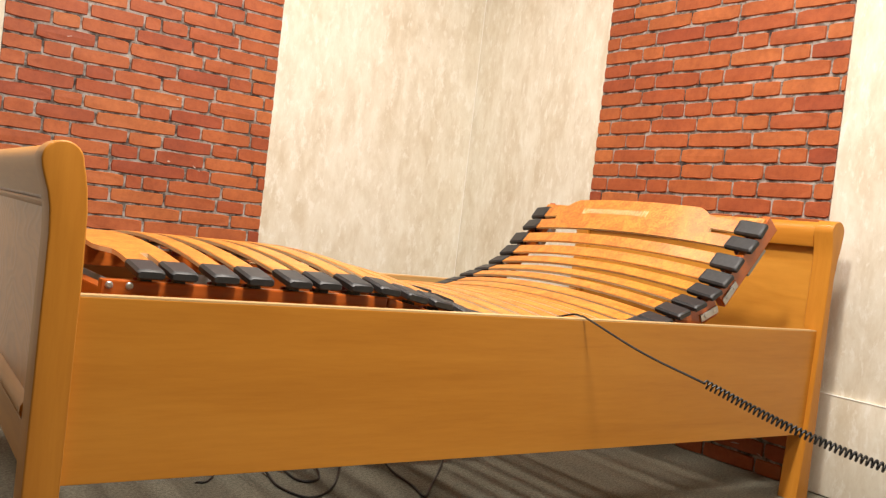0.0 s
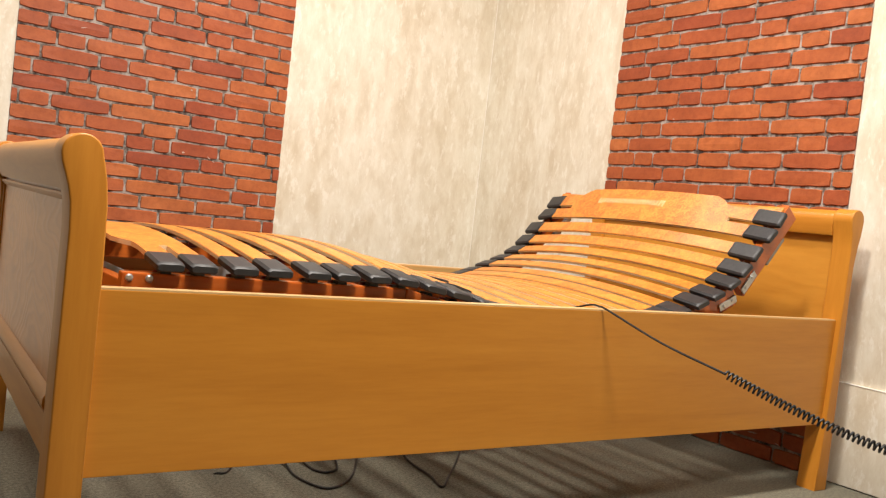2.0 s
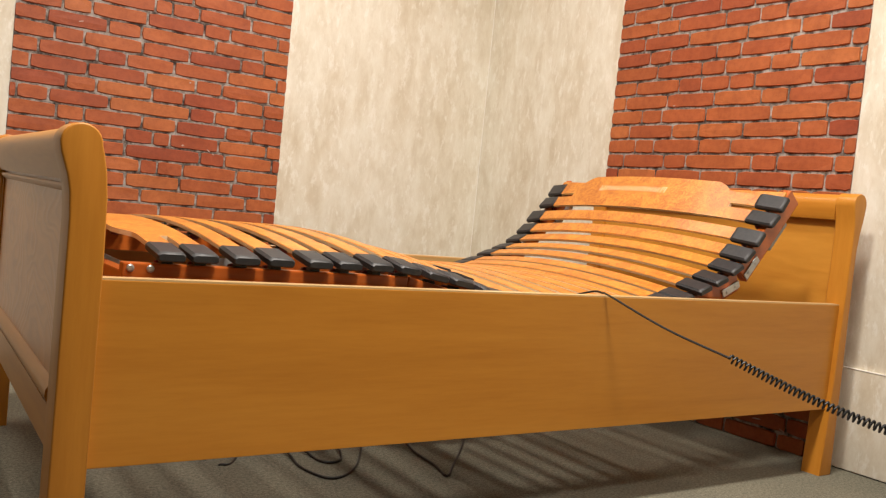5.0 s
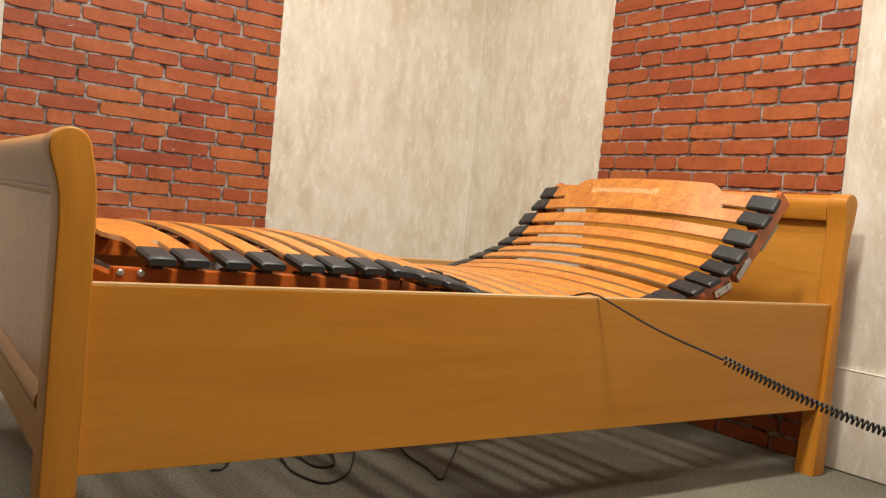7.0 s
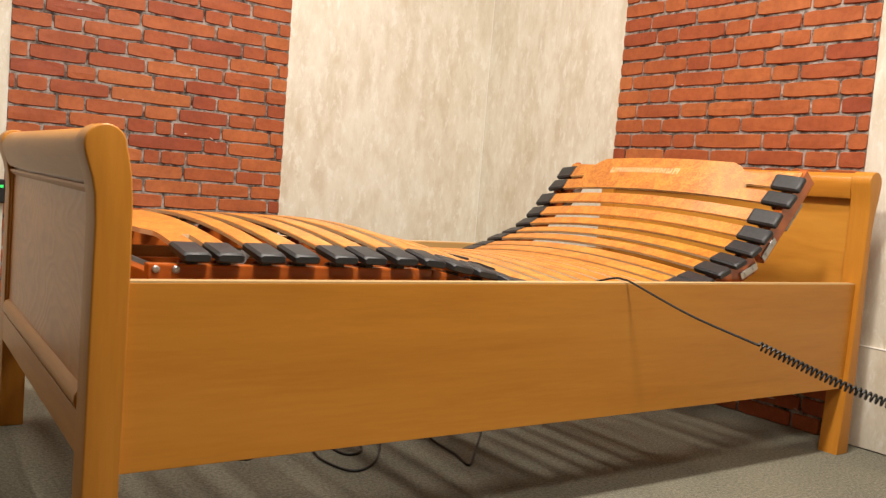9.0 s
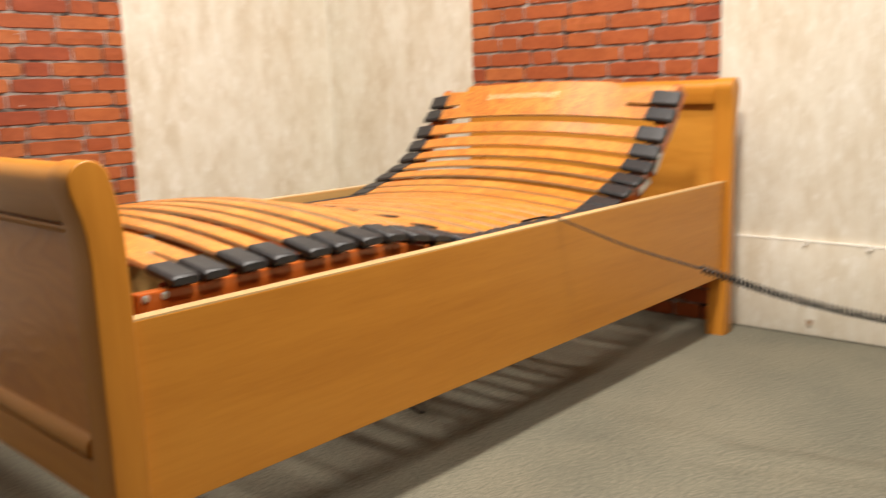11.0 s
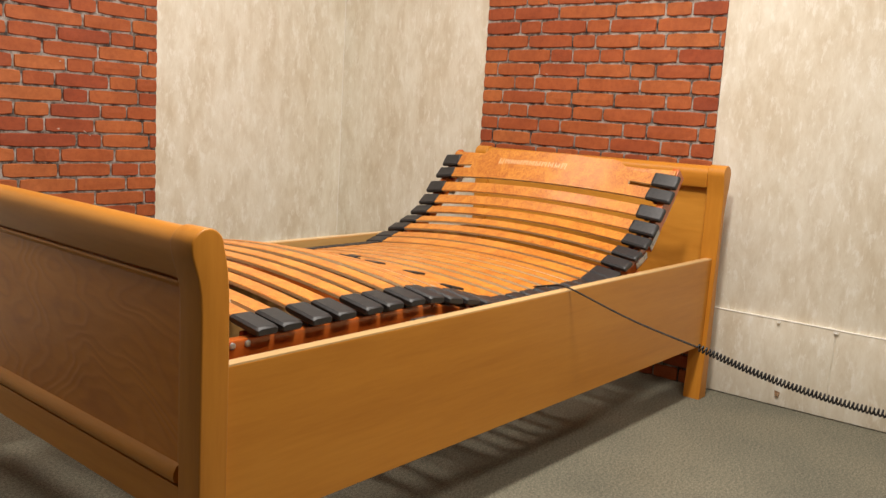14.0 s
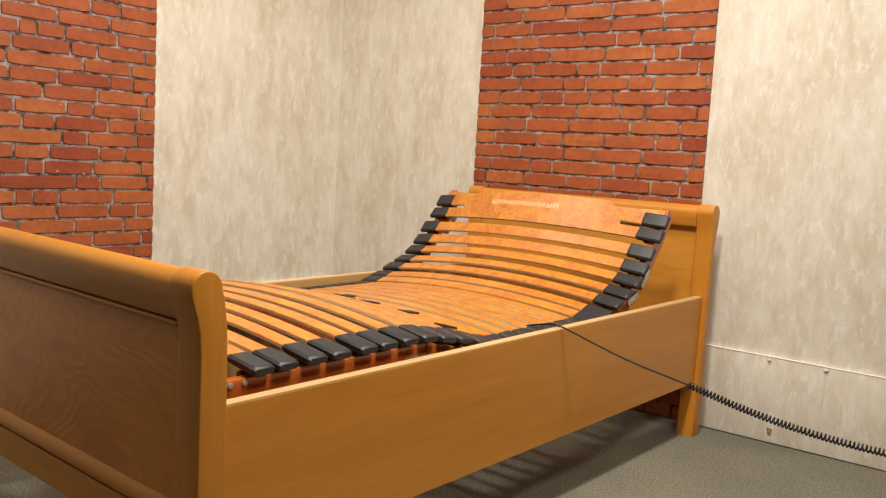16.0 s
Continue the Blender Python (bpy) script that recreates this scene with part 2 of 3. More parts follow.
def part(name, bm, mat, parent=None, label="", smooth=False):
    """Link a bmesh as one mesh object under a thing."""
    me = bpy.data.meshes.new(name)
    if smooth:
        for f in bm.faces:
            f.smooth = True
    bm.to_mesh(me)
    bm.free()
    for mm in mat if isinstance(mat, (list, tuple)) else (mat,):
        me.materials.append(mm)
    if smooth:
        me.set_sharp_from_angle(angle=radians(38))
    ob = new(name, me)
    ob.parent = parent
    if label:
        ob["label"] = label
    return ob


def thing(name, label, category, group="", at=(0, 0, 0)):
    ob = new(name)
    ob.location = at
    ob.empty_display_size = 0.1
    return tagged(ob, label, category, group)


def structure(name, bm, mat, label, category):
    return tagged(part(name, bm, mat), label, category, "", "structure")


def tube_bm(points, radius, sides=8, closed_ends=True):
    """A round tube along a list of points."""
    bm = bmesh.new()
    pts = [Vector(p) for p in points]
    rings = []
    up = Vector((0.13, 0.27, 0.95)).normalized()
    for i, p in enumerate(pts):
        d = (pts[min(i + 1, len(pts) - 1)] - pts[max(i - 1, 0)]).normalized()
        u = d.cross(up)
        if u.length < 1e-4:
            u = d.cross(Vector((1, 0, 0)))
        u.normalize()
        w = d.cross(u).normalized()
        rings.append([bm.verts.new(p + radius * (math.cos(a) * u + math.sin(a) * w)) for a in [2 * math.pi * k / sides for k in range(sides)]])
    for a, b in zip(rings, rings[1:]):
        for k in range(sides):
            bm.faces.new((a[k], a[(k + 1) % sides], b[(k + 1) % sides], b[k]))
    if closed_ends:
        bm.faces.new(rings[0])
        bm.faces.new(rings[-1])
    bmesh.ops.recalc_face_normals(bm, faces=list(bm.faces))
    return bm


def smooth_line(points, steps=8):
    """A Catmull-Rom line through the points."""
    p = [Vector(q) for q in points]
    p = [2 * p[0] - p[1], *p, 2 * p[-1] - p[-2]]
    out = []
    for i in range(1, len(p) - 2):
        for k in range(steps):
            t = k / steps
            a, b, c, d = p[i - 1 : i + 3]
            out.append(0.5 * ((2 * b) + (c - a) * t + (2 * a - 5 * b + 4 * c - d) * t * t + (3 * b - a - 3 * c + d) * t**3))
    out.append(p[-2])
    return out


# ---- structure ----
structure("floor", box_bm(X_BACK - 0.1, X_WALL + 0.1, Y_BACK - 0.1, Y_WALL + 0.1, -0.08, 0), carpet, "grey speckled carpet floor of the showroom", "floor")
structure("ceiling", box_bm(X_BACK - 0.1, X_WALL + 0.1, Y_BACK - 0.1, Y_WALL + 0.1, Z_CEIL, Z_CEIL + 0.1), ceiling_grey, "unseen plain ceiling, greyed to cut bounce light", "ceiling")
structure("wall_east", box_bm(X_WALL, X_WALL + 0.1, Y_BACK - 0.1, Y_WALL + 0.1, 0, Z_CEIL), paper, "wall with beige scumbled wallpaper behind the headboard", "wall")
structure("wall_north", box_bm(X_BACK - 0.1, X_WALL, Y_WALL, Y_WALL + 0.1, 0, Z_CEIL), paper, "wall with beige scumbled wallpaper beside the bed", "wall")
structure("wall_west", box_bm(X_BACK - 0.1, X_BACK, Y_BACK, Y_WALL, 0, Z_CEIL), far_wall, "unseen closing wall, dark brown-grey to cut stray light", "wall")
structure("wall_south", box_bm(X_BACK, X_WALL, Y_BACK - 0.1, Y_BACK, 0, Z_CEIL), far_wall, "unseen closing wall, dark brown-grey to cut stray light", "wall")


# ---- bed frame ----
def arc(cx, cz, r, first, last, step):
    """Points on an upright circle, by degrees."""
    return [(cx + r * math.cos(radians(a)), cz + r * math.sin(radians(a))) for a in range(first, last + (1 if step > 0 else -1), step)]


# side views of the posts (x, z): a scroll head that leans outwards, a sabre leg at the head end
FOOT_POST = [(-0.003, 0.0), (-0.003, 0.52), (-0.005, 0.62), (-0.009, 0.66), (-0.014, 0.685), *arc(-0.0485, 0.699, 0.031, 0, 195, 15),
             (-0.0775, 0.685), (-0.073, 0.671), (-0.066, 0.650), (-0.061, 0.625), (-0.0585, 0.585), (-0.058, 0.0)]
HEAD_POST = [(2.006, 0.0), (2.014, 0.12), (2.0205, 0.25), (2.027, 0.45), (2.032, 0.62), (2.033, 0.70), (2.029, 0.742), *arc(2.051, 0.784, 0.031, 195, 0, -15),
             (2.080, 0.765), (2.075, 0.735), (2.066, 0.700), (2.059, 0.650), (2.058, 0.55), (2.062, 0.30), (2.062, 0.0)]
FOOT_ROLL = [(-0.012, 0.642), (-0.010, 0.668), *arc(-0.0475, 0.694, 0.031, 0, 195, 15), (-0.0755, 0.678), (-0.067, 0.655), (-0.060, 0.642)]
HEAD_ROLL = [(2.048, 0.736), (2.028, 0.736), (2.0235, 0.748), *arc(2.0525, 0.780, 0.0305, 195, 0, -15), (2.078, 0.755), (2.068, 0.725), (2.058, 0.715), (2.048, 0.715)]


def build_bed():
    bed = thing("bed", "light beech sleigh bed frame with panelled head and foot", "bed")
    ya, yb = 0.046, BED_W - 0.046
    for y0, y1 in ((-POST_OUT, ya), (yb, BED_W + POST_OUT)):
        shift = FOOT_SKEW * y0 / BED_W
        part("foot_post", prism_bm([(a + shift, b) for a, b in FOOT_POST], "y", y0, y1, 0.0035, 3), beech_z, bed, smooth=True)
        part("head_post", prism_bm(HEAD_POST, "y", y0, y1, 0.0035, 3), beech_z, bed, smooth=True)
    # rails with a top strip painted pale for the light from above
    for y0, y1 in ((0.0, 0.026), (BED_W - 0.026, BED_W)):
        rail = part("side_rail", box_bm(-0.002, RAIL_LEN + 0.008, y0, y1, RAIL_BOT, RAIL_TOP - 0.003, 0.0015), beech_x, bed)
        if y0 > 0:
            part("inner_face", box_bm(0.001, RAIL_LEN - 0.001, y0 - 0.0006, y0 + 0.0005, RAIL_BOT + 0.002, RAIL_TOP - 0.004), inner_wood, rail, "paler unstained inner face")
        part("lit_top_strip", box_bm(-0.001, RAIL_LEN + 0.006, y0 + 0.0005, y1 - 0.0005, RAIL_TOP - 0.003, RAIL_TOP), lit_top_wood, rail, "top strip painted pale as lit from above")

    def skewed(bm):
        for v in bm.verts:
            v.co.x += FOOT_SKEW * v.co.y / BED_W
        return bm

    part("foot_top_roll", skewed(prism_bm(FOOT_ROLL, "y", ya, yb)), beech_y, bed, smooth=True)
    part("head_top_roll", prism_bm(HEAD_ROLL, "y", ya, yb), beech_y, bed, smooth=True)
    # foot end: panel between upper and lower rails, framed by mouldings with a groove outside them
    part("foot_panel", skewed(box_bm(-0.050, -0.030, ya, yb, 0.27, 0.645)), panel_wood, bed, "ash veneer panel with flamed grain")
    part("foot_bottom_rail", skewed(box_bm(-0.0585, -0.012, ya, yb, 0.217, 0.284, 0.002)), beech_y, bed)
    part("panel_moulding", skewed(prism_bm([(-0.049, 0.289), (-0.060, 0.289), (-0.063, 0.297), (-0.062, 0.307), (-0.057, 0.316), (-0.049, 0.321)], "y", ya + 0.010, yb - 0.010)), beech_y, bed, smooth=True)
    part("panel_moulding", skewed(prism_bm([(-0.049, 0.636), (-0.0585, 0.636), (-0.0595, 0.632), (-0.055, 0.625), (-0.049, 0.622)], "y", ya + 0.010, yb - 0.010)), beech_y, bed, smooth=True)
    for y0, y1 in ((ya + 0.005, ya + 0.012), (yb - 0.012, yb - 0.005)):
        part("panel_moulding", skewed(box_bm(-0.0545, -0.049, y0, y1, 0.322, 0.624, 0.0025)), beech_z, bed)
    # head end
    part("head_panel", box_bm(2.047, 2.060, ya, yb, 0.20, 0.730), head_veneer, bed, "ash veneer panel with flamed grain")
    part("head_bottom_rail", box_bm(2.026, 2.0585, ya, yb, 0.185, 0.27, 0.002), beech_y, bed)
    return bed


build_bed()


# ---- base panels on the walls ----
def wall_panel(bm, label):
    return tagged(part("wall_panel", bm, paper, smooth=True), label, "panel", "base panels")


PANEL_TOP = 0.303
wall_panel(box_bm(X_WALL - 0.012, X_WALL - 0.001, -0.3918, 0.094, 0.004, PANEL_TOP, 0.001), "low papered board leaning on the wall beside the headboard")
wall_panel(box_bm(X_WALL - 0.0118, X_WALL - 0.001, -1.62, -0.3922, 0.004, PANEL_TOP - 0.001, 0.001), "low papered board along the foot of the wall")
wall_panel(box_bm(1.122, X_WALL - 0.016, Y_WALL - 0.012, Y_WALL - 0.001, 0.004, PANEL_TOP, 0.003), "low papered board behind the bed")


def torn_flap(y, z, w, h, tilt):
    """A curled scrap of wallpaper standing off the board."""
    bm = bmesh.new()
    n = 7
    rows = []
    for i in range(n):
        u = i / (n - 1)
        r = []
        for k in range(4):
            v = k / 3
            lift = 0.007 * v**2 * math.sin(math.pi * (0.15 + 0.7 * u))
            r.append(bm.verts.new((X_WALL - 0.0135 - lift, y - w * (u - 0.5) * (1 - 0.35 * v), z - h * v + tilt * w * (u - 0.5))))
        rows.append(r)
    for a, b in zip(rows, rows[1:]):
        for k in range(3):
            bm.faces.new((a[k], a[k + 1], b[k + 1], b[k]))
    bmesh.ops.solidify(bm, geom=list(bm.faces), thickness=0.0008)
    return bm


def edge_strip(name, bm, label):
    return tagged(part(name, bm, pale_edge), label, "paper edge", "paper edges")


# pale cut edges of the paper along the tops of the boards
edge_strip("paper_edge", box_bm(X_WALL - 0.0135, X_WALL - 0.0005, -0.3918, 0.094, PANEL_TOP, PANEL_TOP + 0.0022, 0.0005), "pale cut paper edge on top of the board")
edge_strip("paper_edge", box_bm(X_WALL - 0.0130, X_WALL - 0.0005, -1.62, -0.3922, PANEL_TOP - 0.001, PANEL_TOP + 0.0014, 0.0005), "pale cut paper edge on top of the board")
edge_strip("paper_edge", box_bm(1.122, X_WALL - 0.016, Y_WALL - 0.0135, Y_WALL - 0.0005, PANEL_TOP, PANEL_TOP + 0.003, 0.0005), "pale cut paper edge on top of the board")


def wrinkle(y, z0, z1, lean, seed):
    """A low upright fold in the paper over the joint of the boards."""
    rng = random.Random(seed)
    pts = []
    for i in range(12):
        u = i / 11
        pts.append((X_WALL - 0.0112, y + lean * u + rng.uniform(-0.0025, 0.0025), z0 + (z1 - z0) * u))
    return tagged(part("paper_fold", tube_bm(smooth_line(pts, 3), 0.0016, 6), paper, smooth=True), "raised fold in the beige wallpaper", "paper fold", "paper folds")


wrinkle(-0.382, 0.008, 0.296, -0.016, 1)
wrinkle(-0.396, 0.008, 0.290, 0.004, 2)
wrinkle(-0.367, 0.008, 0.060, -0.012, 3)
bare_board = noisy("bare_chipboard", (0.36, 0.22, 0.12), (0.5, 0.34, 0.2), 120, 0.8)
tagged(part("torn_paper", torn_flap(-0.208, 0.300, 0.016, 0.009, 0.1), pale_edge, smooth=True), "curled torn scrap of beige wallpaper on the board", "torn paper", "paper scraps")
tagged(part("torn_paper", torn_flap(-0.230, 0.054, 0.020, 0.016, -0.2), bare_board, smooth=True), "torn patch with bare brown board showing", "torn paper", "paper scraps")
tagged(part("torn_paper", torn_flap(-0.396, 0.300, 0.022, 0.008, 0.0), pale_edge, smooth=True), "wrinkled wallpaper over the joint of two boards", "torn paper", "paper scraps")
# upright seam in the corner and a paper seam on the long wall
structure("trim_corner", box_bm(X_WALL - 0.0065, X_WALL - 0.0035, Y_WALL - 0.0018, Y_WALL - 0.0003, PANEL_TOP + 0.02, Z_CEIL, 0.0004), pale_edge, "folded wallpaper seam in the corner", "trim")

# ---- slatted base ----
MID = BED_W / 2
CAP_OUT, CAP_IN = 0.034, 0.116
# side line of the slats: joints of the hinged sections, x and z
LINE = [(0.04, 0.529), (0.56, 0.529), (0.60, 0.525), (0.73, 0.503), (0.85, 0.472), (0.91, 0.462), (1.34, 0.462), (1.42, 0.488), (1.484, 0.514),
        (1.545, 0.538), (1.603, 0.571), (1.646, 0.610), (1.684, 0.657), (1.738, 0.711), (1.770, 0.755), (1.80, 0.797)]


def side_line(x):
    for (xa, za), (xb, zb) in zip(LINE, LINE[1:]):
        if x <= xb:
            d = Vector((xb - xa, 0, zb - za)).normalized()
            return za + (zb - za) * (x - xa) / (xb - xa), d
    return LINE[-1][1], Vector((0.63, 0, 0.77))


def crown_at(y, crown):
    """Rise of a sprung slat at y, from one cap's outer end to the other's."""
    u = (y - CAP_OUT) / (BED_W - 2 * CAP_OUT)
    return crown * (1 - (2 * u - 1) ** 2)


def slat_bm(x, width, crown, thick=0.009):
    z, d = side_line(x)
    n = Vector((-d.z, 0, d.x))
    o = Vector((x, 0, z))
    bm = bmesh.new()
    rows, steps = [], 16
    for i in range(steps + 1):
        u = i / steps
        y = 0.085 + (BED_W - 0.17) * u
        h = crown_at(y, crown)
        rows.append([bm.verts.new(o + Vector((0, y, 0)) + d * a * width / 2 + n * (h + b * thick / 2)) for a, b in ((-1, -1), (1, -1), (1, 1), (-1, 1))])
    for a, b in zip(rows, rows[1:]):
        for k in range(4):
            f = bm.faces.new((a[k], a[(k + 1) % 4], b[(k + 1) % 4], b[k]))
            f.material_index = 1 if k in (1, 3) else 0
    bm.faces.new(rows[0])
    bm.faces.new(rows[-1])
    bmesh.ops.recalc_face_normals(bm, faces=list(bm.faces))
    rim = [e for e in bm.edges if abs(e.verts[0].co.y - e.verts[1].co.y) > 0.01]
    bmesh.ops.bevel(bm, geom=rim, offset=0.0014, segments=1, affect="EDGES")
    return bm


def cap_bm(x, width, far, crown):
    """A rubber cap shaped over the end of a slat, blunter at its outer end."""
    z, d = side_line(x)
    n = Vector((-d.z, 0, d.x))
    w, t = width / 2 + 0.0045, 0.0090
    bm = bmesh.new()
    rings = []
    for y, sw, st in ((CAP_OUT, 0.88, 0.62), (CAP_OUT + 0.003, 0.97, 0.92), (CAP_OUT + 0.008, 1, 1), (CAP_IN - 0.010, 1, 1), (CAP_IN - 0.003, 0.98, 0.9), (CAP_IN, 0.94, 0.7)):
        yy = BED_W - y if far else y
        h = crown_at(y, crown)
        prof = ((-1, -0.6), (-0.82, -1), (0.82, -1), (1, -0.6), (1, 0.4), (0.80, 0.92), (-0.80, 0.92), (-1, 0.4))
        rings.append([bm.verts.new(Vector((x, yy, z)) + d * a * w * sw + n * (h + b * t * st)) for a, b in prof])
    for a, b in zip(rings, rings[1:]):
        for k in range(8):
            bm.faces.new((a[k], a[(k + 1) % 8], b[(k + 1) % 8], b[k]))
    bm.faces.new(rings[0])
    bm.faces.new(rings[-1])
    bmesh.ops.recalc_face_normals(bm, faces=list(bm.faces))
    return bm


def oriented_bm(o, d, n, ranges, bevel=0.002):
    """A box in the frame (d, y, n) about o: ranges are (d0, d1), (y0, y1), (n0, n1)."""
    (d0, d1), (y0, y1), (n0, n1) = ranges
    bm = box_bm(d0, d1, y0, y1, n0, n1, bevel)
    for v in bm.verts:
        a, y, b = v.co
        v.co = o + d * a + n * b + Vector((0, y, 0))
    bmesh.ops.recalc_face_normals(bm, faces=list(bm.faces))
    return bm


def stud_bm(o, d, n, s, h, y0, y1, radius):
    """A domed round head on the outer side of a beam, s along it and h above its line."""
    bm = bmesh.new()
    rings = []
    for y, r in ((y1, radius), (y0 + (y1 - y0) * 0.35, radius), (y0, radius * 0.6)):
        rings.append([bm.verts.new(o + d * (s + r * math.cos(a)) + n * (h + r * math.sin(a)) + Vector((0, y, 0))) for a in [2 * math.pi * k / 12 for k in range(12)]])
    for a, b in zip(rings, rings[1:]):
        for k in range(12):
            bm.faces.new((a[k], a[(k + 1) % 12], b[(k + 1) % 12], b[k]))
    bm.faces.new(rings[0])
    bm.faces.new(rings[-1])
    bmesh.ops.recalc_face_normals(bm, faces=list(bm.faces))
    return bm


def add_caps(parent, x, width, crown):
    z, d = side_line(x)
    n = Vector((-d.z, 0, d.x))
    o = Vector((x, 0, z))
    for far in (False, True):
        part("cap", cap_bm(x, width, far, crown), rubber, parent, "black rubber cap", smooth=True)
        y0, y1 = (0.060, 0.082) if not far else (BED_W - 0.082, BED_W - 0.060)
        ym = (y0 + y1) / 2 + (0.024 if not far else -0.024)
        part("spring_ring", oriented_bm(o, d, n, ((-0.013, 0.013), (ym - 0.008, ym + 0.008), (-0.026, -0.010)), 0.006), red_plastic, parent, "dark red springy ring")
        part("cap_holder", oriented_bm(o, d, n, ((-0.010, 0.010), (y0, y1), (-0.024, -0.008)), 0.003), rubber, parent, "black plastic holder")


def plate_bm(x, outward):
    """Wide end plate with two tongues at either side, a slot between them and a rounded shoulder."""
    z, d = side_line(x)
    d = d * outward
    n = Vector((-d.z, 0, d.x)) * outward
    o = Vector((x, 0, z))
    bm = bmesh.new()
    lo0, hi0, hi1, thick, crown = -0.048, 0.047, 0.076, 0.009, 0.039

    def crowned(y):
        return crown_at(y, crown)

    # one sheet of cells, open where the slots are
    ya, yb = 0.19, BED_W - 0.19
    ys = [0.085 + 0.105 * i / 4 for i in range(4)] + [ya + (yb - ya) * i / 28 for i in range(29)] + [yb + 0.105 * i / 4 for i in range(1, 5)]
    grid = {}
    for i, y in enumerate(ys):
        k = min(1.0, max(0.0, (min(y - ya, yb - y) - 0.012) / 0.055))
        k = k * k * (3 - 2 * k)
        for j, s in enumerate((lo0, lo0 + 0.040, hi0 - 0.040, hi0 + (hi1 - hi0) * k)):
            for q in (-1, 1):
                grid[i, j, q] = bm.verts.new(o + Vector((0, y, 0)) + d * s + n * (crowned(y) + q * thick / 2))
    cells = {(i, j) for i in range(len(ys) - 1) for j in range(3) if j != 1 or ya - 1e-6 <= ys[i] < yb - 1e-6}
    for i, j in cells:
        for q in (-1, 1):
            bm.faces.new([grid[i + a, j + e, q] for a, e in ((0, 0), (1, 0), (1, 1), (0, 1))])
        for (ni, nj), (a0, e0), (a1, e1) in (((i - 1, j), (0, 0), (0, 1)), ((i + 1, j), (1, 0), (1, 1)), ((i, j - 1), (0, 0), (1, 0)), ((i, j + 1), (0, 1), (1, 1))):
            if (ni, nj) not in cells:
                f = bm.faces.new((grid[i + a0, j + e0, -1], grid[i + a1, j + e1, -1], grid[i + a1, j + e1, 1], grid[i + a0, j + e0, 1]))
                f.material_index = 1
    bmesh.ops.delete(bm, geom=[v for v in bm.verts if not v.link_faces], context="VERTS")
    bmesh.ops.recalc_face_normals(bm, faces=list(bm.faces))
    return bm, o, d, n, crowned


